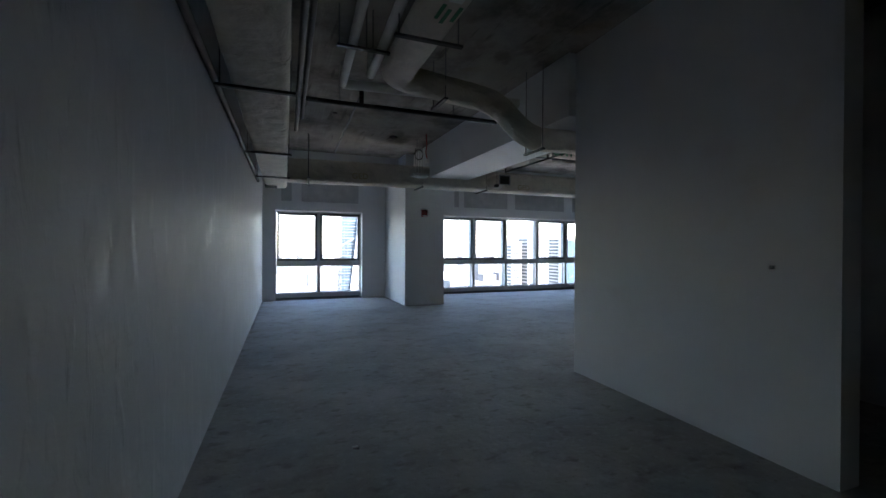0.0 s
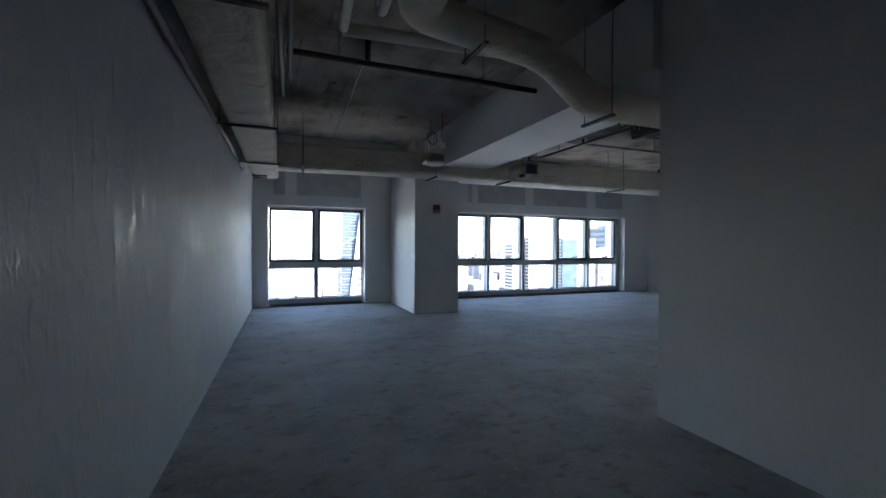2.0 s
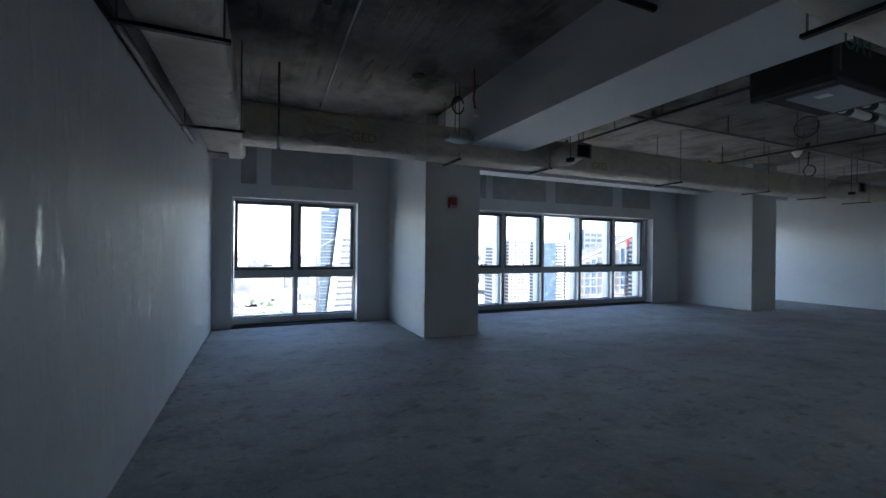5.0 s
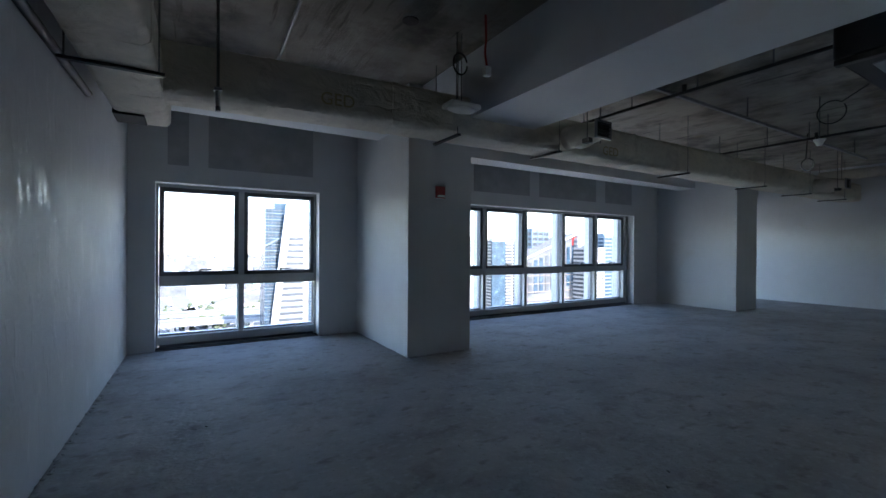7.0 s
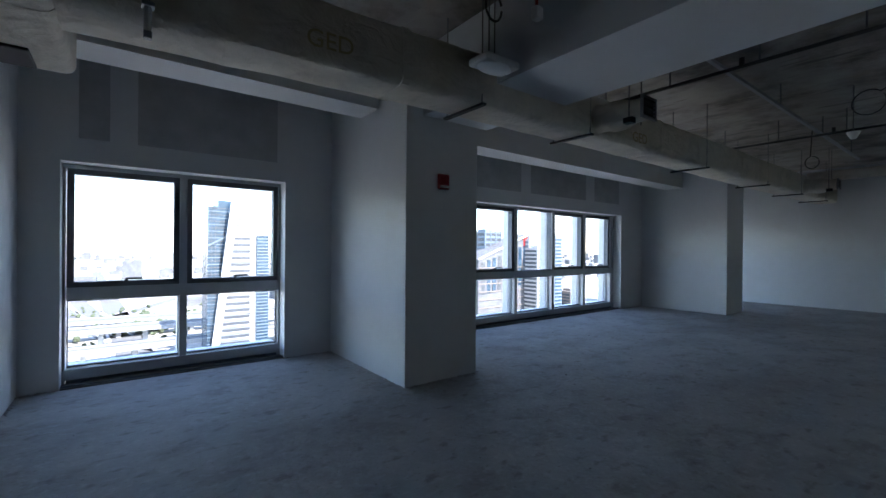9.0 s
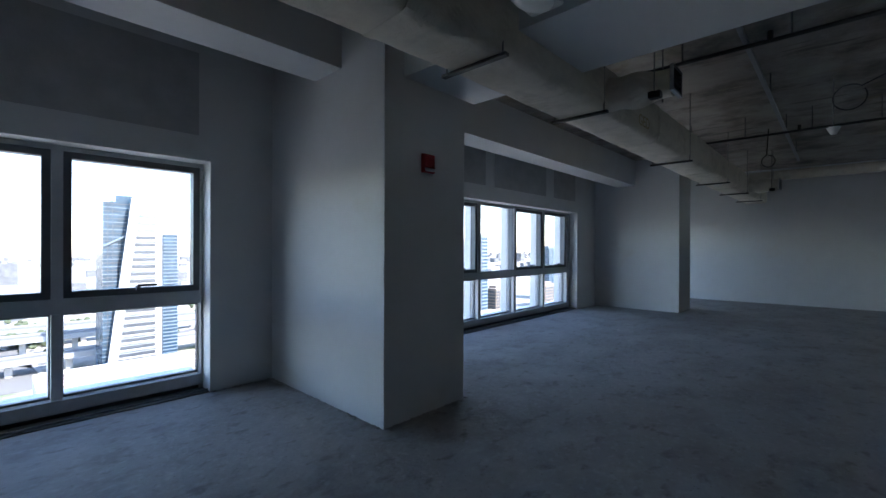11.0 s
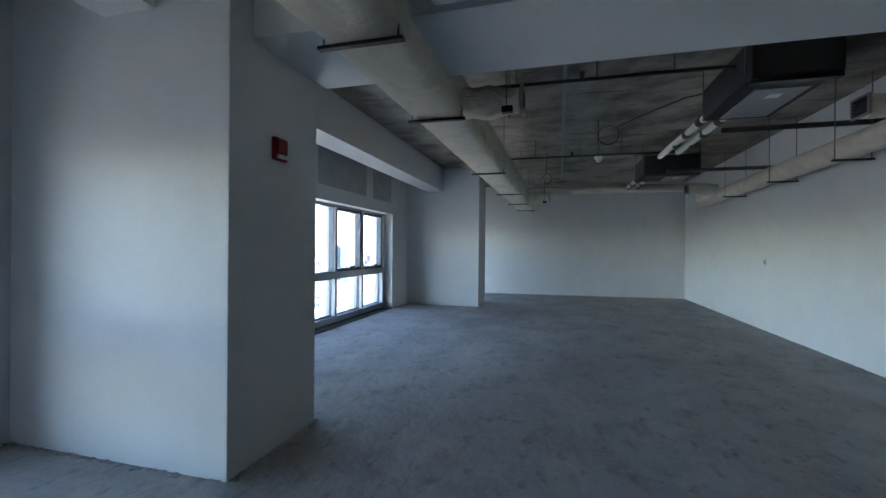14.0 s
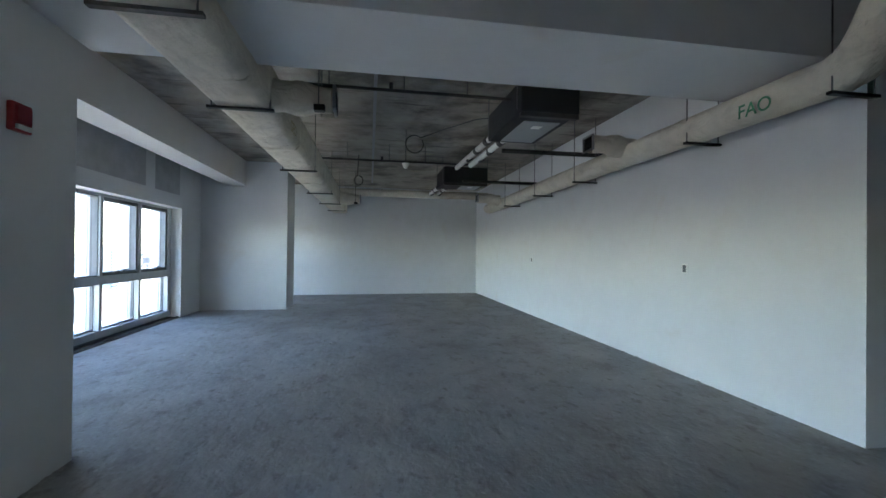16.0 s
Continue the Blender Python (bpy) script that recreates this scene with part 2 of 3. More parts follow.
setting("wall_west", prism([(-0.35, 11.94), (-0.69, -2.6), (-0.9, -2.6), (-0.9, 11.94)], 0, SLAB_Z), GLOSSY_WALL, "white satin-painted wall with visible roller marks", "wall")
W1, W2, W3 = (-0.037, 2.265), (4.62, 10.76), (12.98, 15.2)
TOP, YF, YB = 2.41, 11.94, 12.36
window_wall = setting("wall_north", boxes((-0.9, W1[0], YF, YB, 0, TOP), (W1[1], W2[0], YF, YB, 0, TOP), (W2[1], W3[0], YF, YB, 0, TOP), (W3[1], 16.6, YF, YB, 0, TOP), (-0.9, 16.6, YF, YB, TOP, SLAB_Z)), WALL, "white plastered window wall with deep reveals", "wall")
for x0, x1, z0 in ((0.11, 0.37, 2.66), (0.62, 2.15, 2.66), (5.1, 5.25, 2.68), (5.43, 6.97, 2.68), (7.26, 9.2, 2.68), (9.55, 10.63, 2.68)):
    part("plaster_patch", boxes((x0, x1, YF - 0.004, YF + 0.01, z0, PATCH_Z)), PLASTER, window_wall, "unpainted grey plaster strip")
setting("wall_east", prism([(16.2, -2.6), (16.6, -2.6), (16.6, YF), (15.32, YF)], 0, SLAB_Z), WALL, "plain white painted end wall", "wall")
setting("wall_partition", prism([(3.1, 1.37), (3.3, 1.37), (3.38, 3.6), (15.81, 3.6), (15.79, 3.94), (4.6, 3.95), (3.235, 3.965)], 0, SLAB_Z), WALL, "white painted partition wall turning a corner", "wall")
# added out of view, shuts the corridor behind the camera against outside light
setting("wall_south", boxes((-0.9, 16.6, -2.8, -2.6, 0, SLAB_Z)), WALL, "unseen white wall added to close off the corridor", "wall")
setting("wall_side", boxes((5.2, 5.4, -2.6, 3.595, 0, SLAB_Z)), WALL, "plain white wall of the side lobby", "wall")
for n, x0, x1 in (("column_1", 2.92, 3.945), ("column_2", 11.81, 12.84)):
    setting(n, boxes((x0, x1, 9.9, YF, 0, SLAB_Z), bevel=0.006), WALL, "white plastered square column against the window wall", "column")
setting("beam", boxes((3.13, 4.085, 3.955, 9.895, BEAM_Z, SLAB_Z), bevel=0.004), WALL, "white painted downstand ceiling beam", "beam")
for i, (x0, x1, y0, z0) in enumerate(((-0.37, 2.915, 10.52, 3.175), (3.945, 11.81, 10.9, 3.1), (12.84, 15.33, 10.9, 3.1))):
    setting("edge_beam_%d" % (i + 1), boxes((x0, x1, y0, y0 + 0.46, z0, SLAB_Z), bevel=0.004), WALL, "white painted edge beam above the windows", "beam")


# ---- windows ----
def window(name, x0, x1, mullions, sashes, solid=()):
    """Aluminium window: outer frame, mullions with fins outside, a transom, fixed lower panes, upper sashes with handles."""
    w = thing(name, "grey aluminium window with opening upper sashes and fixed lower panes", "window", kind="structure")
    y0, y1, yg, zb, zt = 12.15, 12.31, 12.24, 0.05, TOP
    t0, t1 = 0.92, 1.055
    part("window_frame", boxes((x0, x1, y0, y1, zt - 0.05, zt), (x0, x0 + 0.03, y0, y1, 0.0, zt - 0.05), (x1 - 0.03, x1, y0, y1, 0.0, zt - 0.05), (x0 + 0.03, x1 - 0.03, y0 - 0.02, y1, zb, zb + 0.115), bevel=0.004), ALU, w)
    # thin sheets added over jambs and head, their paleness stands for daylight
    for a, b, c, d in ((x0 + 0.001, x0 + 0.005, 0.013, zt - 0.006), (x1 - 0.005, x1 - 0.001, 0.013, zt - 0.006), (x0 + 0.006, x1 - 0.006, zt - 0.005, zt - 0.001)):
        part("lit_reveal", boxes((a, b, YF + 0.003, y0 - 0.001, c, d)), REVEAL, w, "white reveal with daylight painted in")
    part("sill_gap", boxes((x0 + 0.04, x1 - 0.04, 12.18, y1, 0.0, zb)), DARK_ALU, w, "dark recessed base strip")
    part("threshold", boxes((x0 + 0.01, x1 - 0.01, YF + 0.005, 12.145, 0.0, 0.012)), THRESHOLD, w, "dirty dark threshold strip")
    part("threshold_lip", boxes((x0 + 0.01, x1 - 0.01, 11.985, 12.0, 0.012, 0.03)), DARK_ALU, w)
    part("outer_sill", boxes((x0, x1, y1 + 0.002, 12.62, 0.06, 0.14)), LIGHT_ALU, w, "pale outer sill")
    part("transom", boxes((x0 + 0.04, x1 - 0.04, y0 - 0.02, y1, t0, t1), bevel=0.004), ALU, w)
    for m in mullions:
        part("mullion", boxes((m - 0.04, m + 0.04, y0 - 0.025, y1, zb + 0.12, t0), (m - 0.04, m + 0.04, y0 - 0.025, y1, t1, zt - 0.05), bevel=0.004), ALU, w)
        part("fin", boxes((m - 0.045, m + 0.045, y1 + 0.002, 12.47, 0.145, zt + 0.1), bevel=0.004), LIGHT_ALU, w, "pale outer fin")
    stops = [x0] + list(mullions) + [x1]
    for i, (a, b) in enumerate(zip(stops, stops[1:])):
        a, b = a + 0.04, b - 0.04
        if i in solid:
            part("end_panel", boxes((a, b, 12.18, 12.26, zb + 0.12, t0), (a, b, 12.18, 12.26, t1, zt - 0.05), bevel=0.004), LIGHT_ALU, w, "pale aluminium end panel")
            continue
        part("gasket", boxes((a, b, yg - 0.03, yg + 0.02, zb + 0.12, zb + 0.14), (a, b, yg - 0.03, yg + 0.02, t0 - 0.02, t0), (a, a + 0.01, yg - 0.03, yg + 0.02, zb + 0.14, t0 - 0.02), (b - 0.01, b, yg - 0.03, yg + 0.02, zb + 0.14, t0 - 0.02)), DARK_ALU, w)
        p = part("pane", boxes((a, b, yg - 0.004, yg + 0.004, zb + 0.12, t0)), GLASS, w)
        p.visible_shadow = False
        s = 0.06 if i in sashes else 0.012
        sash = part("sash", boxes((a, b, y0 + 0.005, 12.27, t1, t1 + s), (a, b, y0 + 0.005, 12.27, zt - 0.05 - s, zt - 0.05), (a, a + s, y0 + 0.005, 12.27, t1 + s, zt - 0.05 - s), (b - s, b, y0 + 0.005, 12.27, t1 + s, zt - 0.05 - s)), DARK_ALU, w)
        p = part("pane", boxes((a + s, b - s, yg - 0.004, yg + 0.004, t1 + s, zt - 0.05 - s)), GLASS, w)
        p.visible_shadow = False
        if i in sashes:
            c = (a + b) / 2
            part("handle", boxes((c - 0.08, c + 0.08, y0 - 0.02, y0 + 0.005, t1 + 0.015, t1 + 0.045), (c - 0.02, c + 0.015, y0 - 0.05, y0 + 0.005, t1 + 0.03, t1 + 0.085), (c - 0.01, c + 0.15, y0 - 0.055, y0 - 0.03, t1 + 0.075, t1 + 0.1), bevel=0.005), DARK_ALU, sash, "dark lever handle")
    return w


window("window_1", *W1, (1.09,), (0, 1))
window("window_2", *W2, (5.86, 7.04, 8.25, 9.44, 10.6), (0, 1, 3, 4), (5,))
window("window_3", *W3, (14.1,), (0, 1))


# ---- ducts and services ----
def hanger(parent, a, b, z, top=SLAB_Z, size=0.022, mat=BLACK):
    """A channel across from a to b at height z with a rod up to the slab at either end."""
    a, b = Vector((*a, z)), Vector((*b, z))
    part("hanger_bar", sweep(bmesh.new(), [a, b], [(-size, -size / 2), (size, -size / 2), (size, size / 2), (-size, size / 2)]), mat, parent, "dark steel hanger channel")
    for t in (0.06, 0.94):
        p = a.lerp(b, t)
        part("rod", rod_mesh([p, (p.x, p.y, top)], 0.006, 6), ROD, parent, "thin threaded rod")


def grille(parent, c, d, w, h):
    """A square mouth with blades at c, facing along the unit direction d in the plan."""
    d = Vector((*d, 0))
    s = Vector((-d.y, d.x, 0))
    bm = bmesh.new()
    m = Matrix((( s.x, d.x, 0, c[0]), (s.y, d.y, 0, c[1]), (0, 0, 1, c[2]), (0, 0, 0, 1)))
    for q in ((-w / 2, w / 2, -0.014, 0.014, h / 2 - 0.02, h / 2), (-w / 2, w / 2, -0.014, 0.014, -h / 2, -h / 2 + 0.02), (-w / 2, -w / 2 + 0.02, -0.014, 0.014, -h / 2 + 0.02, h / 2 - 0.02), (w / 2 - 0.02, w / 2, -0.014, 0.014, -h / 2 + 0.02, h / 2 - 0.02)):
        block(bm, *q)
    bm.transform(m)
    g = part("grille", bm, GALV, parent, "thin galvanised grille frame")
    bm = bmesh.new()
    for i in range(5):
        z = -h / 2 + 0.03 + i * (h - 0.06) / 4
        block(bm, -w / 2 + 0.02, w / 2 - 0.02, -0.01, 0.01, z - 0.004, z + 0.004)
    block(bm, -w / 2 + 0.02, w / 2 - 0.02, -0.014, -0.011, -h / 2 + 0.02, h / 2 - 0.02)
    bm.transform(m)
    part("blades", bm, FCU, g)


# insulated duct along the west wall
duct_w = thing("air_duct", "cream insulated rectangular air duct hung beside the white wall", "air duct")
part("duct_body", sweep(bmesh.new(), fine_path([(-0.3, -2.55, 2.96), (-0.02, 10.1, 2.955)], 0.22), soft_rect(0.45, 0.4, 0.06), 0.02, 1), WRAP, duct_w, smooth=True)
# no real opening: a solid dark block paints the shade inside the outlet
part("outlet", boxes((-0.25, 0.0, 9.72, 10.07, 2.735, 2.79), bevel=0.008), FCU, duct_w, "dark block for the shaded outlet hole under the duct end")
for y in (1.0, 3.7, 6.25, 8.44):
    hanger(duct_w, (-0.59 + 0.0245 * y, y), (0.03 + 0.022 * y, y), 2.74)
for y in (-1.4, -0.1, 1.9, 3.1, 5.0, 5.8, 7.3, 8.0, 9.1):
    part("tape_band", sweep(bmesh.new(), [(-0.244 + 0.0222 * y, y, 2.958), (-0.244 + 0.0222 * (y + 0.07), y + 0.07, 2.958)], soft_rect(0.462, 0.412, 0.065), 0.012, 12), WRAP, duct_w, "wrinkled tape band")
pipe_w = thing("wall_pipe", "black steel pipe running along the top of the wall", "pipe")
part("pipe_body", rod_mesh([(-0.64, -2.5, 2.79), (-0.37, 9.4, 2.79)], 0.03), BLACK, pipe_w, smooth=True)
pipe_e = thing("service_pipe", "pair of black pipes beside the insulated duct", "pipe")
for dx, z in ((0.23, 3.0), (0.3, 3.17)):
    part("pipe_body", rod_mesh([(dx - 0.25, -2.5, z), (dx - 0.02, 5.85, z)], 0.025), BLACK, pipe_e, smooth=True)

# main duct across the room
MAIN_X, MAIN_Y = (0.14, 1.5, 3.0, 4.5, 10.8, 15.4), (9.2, 9.08, 8.99, 8.97, 8.92, 8.85)
MAIN = [(x, y, 3.012) for x, y in zip(MAIN_X, MAIN_Y)]


def main_y(x):
    return float(np.interp(x, MAIN_X, MAIN_Y))


duct_m = thing("air_duct", "long cream insulated rectangular air duct crossing the room", "air duct")
part("duct_body", sweep(bmesh.new(), fine_path(MAIN, 0.22), soft_rect(0.5, 0.45, 0.08), 0.025, 2), WRAP, duct_m, smooth=True)
for x in (2.96, 4.53, 7.5, 10.2, 12.3, 14.3):
    y = main_y(x)
    hanger(duct_m, (x, y + 0.28), (x, y - 0.28), 2.768)
for x in (1.0, 2.2, 3.9, 6.1, 7.2, 8.9, 11.3, 13.6):
    part("tape_band", sweep(bmesh.new(), [(x, main_y(x), 3.012), (x + 0.07, main_y(x + 0.07), 3.012)], soft_rect(0.514, 0.464, 0.085), 0.012, 13), WRAP, duct_m, "wrinkled tape band")
for x in (4.7, 12.6):
    y = main_y(x)
    neck = part("neck", sweep(bmesh.new(), fine_path([(x, y - 0.2, 2.97), (x, y - 0.45, 2.95), (x, y - 0.77, 2.95)], 0.06), round_section(0.125, 12), 0.0, 5, [1.3, 1.25, 1.15, 1.2, 1.32, 1.3, 1.15, 1.0, 0.95, 0.95, 1.0]), WRAP, duct_m, "bulging wrapped neck", smooth=True)
    grille(duct_m, (x, y - 0.8, 2.95), (0, -1), 0.28, 0.22)
    part("damper_box", boxes((x - 0.17, x - 0.09, y - 0.72, y - 0.62, 2.8, 2.86), bevel=0.008), BLACK, duct_m, "small dark damper box")
    for dx in (-0.12, 0.12):
        part("rod", rod_mesh([(x + dx, y - 0.66, 2.83), (x + dx, y - 0.66, SLAB_Z)], 0.006, 6), ROD, duct_m)

# round duct from the corridor, under the beam and along the partition
duct_r = thing("round_duct", "cream insulated round air duct with green stencilled letters", "air duct")
RUN = bend([(1.05, -2.5, 3.36), (1.18, 4.5, 3.36), (2.52, 4.62, 3.28), (2.9, 4.47, 2.83), (6.0, 4.42, 2.83), (13.0, 4.25, 2.83)], 0.22)
part("duct_body", sweep(bmesh.new(), fine_path(RUN, 0.2), round_section(0.185, 16, 0.142), 0.02, 3), WRAP, duct_r, smooth=True)
hanger(duct_r, (0.85, 3.25), (1.45, 3.25), 3.18)
hanger(duct_r, (0.85, 0.6), (1.4, 0.6), 3.18)
hanger(duct_r, (1.75, 4.35), (1.75, 4.8), 3.14)
for x in (2.98, 4.39, 6.9, 8.63, 10.6):
    hanger(duct_r, (x, 4.27 - 0.012 * x), (x, 4.69 - 0.012 * x), 2.66, BEAM_Z if 3.1 < x < 4.1 else SLAB_Z)
for x in (5.6, 11.4):
    part("neck", sweep(bmesh.new(), fine_path([(x, 4.45, 2.88), (x, 4.75, 2.93), (x, 5.02, 2.93)], 0.06), round_section(0.12, 12), 0.0, 6, [1.25, 1.2, 1.12, 1.2, 1.25, 1.1, 0.95, 0.95, 1.0, 1.0]), WRAP, duct_r, "bulging wrapped neck", smooth=True)
    grille(duct_r, (x, 5.05, 2.93), (0, 1), 0.26, 0.2)


def lettering(text, mat, m, size, parent):
    c = bpy.data.curves.new("lettering", "FONT")
    c.offset = 0.001
    c.body, c.size, c.extrude, c.align_x = text, size, 0.001, "CENTER"
    c.materials.append(mat)
    ob = new("lettering", c)
    ob.parent = parent
    ob.matrix_world = m
    return ob


lettering("FAO", GREEN, pose(3.576, 4.652, 2.7, 90, 0, 180), 0.165, duct_r)
lettering("GED", YELLOW, pose(1.61, main_y(1.61) - 0.274, 2.87, 90, 0, -4), 0.17, duct_m)
lettering("GED", YELLOW, pose(5.52, main_y(5.52) - 0.274, 2.83, 90, 0, -1), 0.17, duct_m)

cross = thing("round_duct", "white insulated round duct crossing before the end wall", "air duct")
part("duct_body", sweep(bmesh.new(), fine_path([(13.0, 8.7, 3.2), (13.0, 4.3, 3.2)], 0.3), round_section(0.11, 12), 0.02, 4), WRAP, cross, smooth=True)

# sprinkler pipes
spr = thing("sprinkler_pipe", "black steel sprinkler pipe hung under the slab", "pipe", "sprinkler pipes")
part("pipe_body", rod_mesh([(0.24, 5.64, 3.36), (3.13, 5.7, 3.385)], 0.03), BLACK, spr, smooth=True)
part("tee", rod_mesh([(1.04, 5.66, 3.365), (1.04, 5.66, 3.64)], 0.03), BLACK, spr, smooth=True)
for x in (0.75, 2.4):
    part("rod", rod_mesh([(x, 5.635 + 0.021 * x, 3.36), (x, 5.635 + 0.021 * x, SLAB_Z)], 0.006, 6), ROD, spr)
for x, y0, y1 in ((5.43, 9.42, 6.15), (9.33, 9.4, 5.7)):
    s = thing("sprinkler_pipe", "black steel sprinkler pipe hung under the slab", "pipe", "sprinkler pipes")
    part("pipe_body", rod_mesh([(x, y0, 3.375), (x + 0.02, y1, 3.375)], 0.019), BLACK, s, smooth=True)
    for y in (9.1, 8.3, 7.45, 6.7):
        part("drop", rod_mesh([(x + 0.01, y, 3.375), (x + 0.01, y, SLAB_Z)], 0.008, 6), ROD, s)
    part("riser", rod_mesh([(x, y0 - 0.03, 3.375), (x, y0 - 0.03, 3.47)], 0.02, 8), BLACK, s, smooth=True)
    part("tee", rod_mesh([(x + 0.01, 7.6, 3.37), (x + 0.01, 7.6, 3.46)], 0.024, 8), BLACK, s, smooth=True)

# channel along the room
strut = thing("cable_channel", "grey galvanised channel hung below the slab", "channel")
part("channel_body", boxes((4.09, 12.5, 7.76, 7.8, 3.405, 3.44)), GALV, strut)
for x in (5.2, 7.4, 9.6, 11.8):
    part("rod", rod_mesh([(x, 7.78, 3.42), (x, 7.78, SLAB_Z)], 0.008, 6), ROD, strut)
conduit = thing("conduit", "thin grey conduit clipped below the slab", "conduit")
part("conduit_body", rod_mesh([(1.1, 5.8, 3.66), (1.26, 10.15, 3.66)], 0.018), GALV, conduit, smooth=True)
part("rod", rod_mesh([(1.24, 10.1, 3.66), (1.24, 10.1, SLAB_Z)], 0.008, 6), ROD, conduit)
drop = thing("drop_rod", "thin steel sprinkler drop hanging beside the duct", "rod")
part("rod", rod_mesh([(0.58, 8.86, 2.8), (0.58, 8.86, SLAB_Z)], 0.012, 8), ROD, drop)
part("head", rod_mesh([(0.58, 8.86, 2.7), (0.58, 8.86, 2.86)], 0.02, 8), WHITE_PIPE, drop, "pale threaded nipple", smooth=True)
part("clamp", boxes((0.55, 0.61, 8.83, 8.89, 2.83, 2.855), bevel=0.004), GALV, drop, "bright clamp")
part("deflector", boxes((0.56, 0.6, 8.84, 8.88, 2.655, 2.698), bevel=0.006), GALV, drop, "bright sprinkler deflector")

# insulated water pipes in the corridor
for x, xa, ye, z in ((0.705, 0.25, 5.1, 3.4), (0.96, 0.58, 4.72, 3.4)):
    p = thing("water_pipe", "white insulated water pipe with an elbow", "pipe", "insulated corridor pipes")
    part("pipe_body", sweep(bmesh.new(), fine_path(bend([(xa, -2.5, z), (x, ye, z), (x + 0.02, ye + 0.05, z + 0.28)], 0.06), 0.3), round_section(0.045, 12), 0.02, 7), WHITE_PIPE, p, smooth=True)
    hanger(p, (x - 0.22, 3.95), (x + 0.14, 3.95), z - 0.06)
cp = thing("water_pipe", "white insulated water pipe crossing under the slab", "pipe")
part("pipe_body", sweep(bmesh.new(), fine_path([(0.72, 5.22, 3.46), (3.1, 5.02, 3.46)], 0.3), round_section(0.06, 12), 0.02, 8), WHITE_PIPE, cp, smooth=True)


def fan_coil(x0, x1, y0, y1, z0, z1, drain):
    f = thing("fan_coil_unit", "dark insulated fan coil unit hung from the slab", "fan coil unit", "fan coil units")
    part("casing", boxes((x0, x1, y0, y1, z0, z1), bevel=0.015), FCU, f)
    part("bottom_panel", boxes((x0 + 0.35, x1 - 0.1, y0 + 0.08, y0 + 0.55, z0 - 0.012, z0 - 0.001), bevel=0.003), PANEL, f, "grey sheet-metal access panel")
    part("label_plate", boxes((x0 + 0.5, x0 + 0.62, y0 + 0.25, y0 + 0.37, z0 - 0.016, z0 - 0.0125)), WHITE, f, "small white label")
    part("drain_pan", boxes((x0 + 0.02, x0 + 0.1, y0, y1, z0 - 0.05, z0 - 0.001), bevel=0.005), BLACK, f)
    for x in (x0 + 0.1, x1 - 0.1):
        for y in (y0 - 0.02, y1 + 0.02):
            part("rod", rod_mesh([(x, y, z0 + 0.05), (x, y, SLAB_Z)], 0.007, 6), ROD, f)
    for y, far in ((y1 - 0.1, 2.5), (y1 - 0.32, 2.2)):
        pipe = part("supply_pipe", sweep(bmesh.new(), fine_path([(x1 - 0.05, y, z0 + 0.1), (x1 + far, y + 0.05, z0 + 0.1)], 0.2), round_section(0.05, 10), 0.04, 9), WHITE_PIPE, f, "white insulated pipe", smooth=True)
        for q in (0.28, 0.9, 1.5):
            part("valve", rod_mesh([(x1 + q, y + 0.012, z0 + 0.1), (x1 + q + 0.14, y + 0.013, z0 + 0.1)], 0.062, 10), BLACK, pipe, "dark valve body")
    part("branch_pipe", rod_mesh([(drain, y1 - 0.4, z0 + 0.02), (drain - 0.03, 3.945, z0 + 0.02)], 0.035), BLACK, f, "black drain pipe", smooth=True)


fan_coil(5.1, 6.5, 5.43, 6.14, 3.13, 3.5, 7.08)
fan_coil(10.2, 11.25, 5.1, 6.14, 3.12, 3.5, 10.06)


# ---- small fixtures ----
def pendant():
    p = thing("pendant_light", "white oval light fitting hung on two rods with coiled cable", "light fitting")
    bm = bmesh.new()
    bmesh.ops.create_uvsphere(bm, u_segments=20, v_segments=10, radius=1.0, matrix=Matrix.Translation((2.8, 8.43, 2.94)) @ Matrix.Diagonal((0.165, 0.105, 0.035, 1)))
    part("diffuser", bm, WHITE, p, smooth=True)
    part("housing", boxes((2.62, 2.98, 8.32, 8.54, 2.935, 2.995), bevel=0.02), WHITE_PIPE, p)
    for x in (2.74, 2.8):
        part("rod", rod_mesh([(x, 8.43, 2.99), (x, 8.43, SLAB_Z)], 0.006, 6), ROD, p)
    ring = [(2.77 + 0.085 * math.cos(a), 8.41, 3.4 + 0.11 * math.sin(a)) for a in np.linspace(0.3, 6.2, 20)]
    part("cable_coil", rod_mesh(ring, 0.01, 6), BLACK, p, "coiled dark cable")
    return p


pendant()
red = thing("cable_drop", "dangling red and black cable with a white connector", "cable")
part("cable", rod_mesh(bend([(2.8, 8.02, SLAB_Z), (2.81, 8.02, 3.5), (2.78, 8.0, 3.36), (2.82, 8.02, 3.24)], 0.04), 0.012, 6), RED, red)
part("connector", boxes((2.785, 2.855, 7.99, 8.05, 3.15, 3.24), bevel=0.01), WHITE, red)


def detector(x, y, z):
    d = thing("smoke_detector", "small white conical detector hung on a thin rod", "smoke detector", "hanging detectors")
    bm = bmesh.new()
    bmesh.ops.create_cone(bm, cap_ends=True, segments=16, radius1=0.03, radius2=0.075, depth=0.09, matrix=Matrix.Translation((x, y, z)))
    part("detector_body", bm, WHITE, d, smooth=True)
    part("rod", rod_mesh([(x, y, z + 0.04), (x, y, SLAB_Z)], 0.008, 6), ROD, d)


detector(8.2, 7.2, 3.06)
coil = thing("cable_coil", "loop of black cable hanging from the slab", "cable")
loop = [(8.14, 7.05 + 0.16 * math.cos(a), 3.45 + 0.16 * math.sin(a)) for a in np.linspace(2.6, 8.6, 26)]
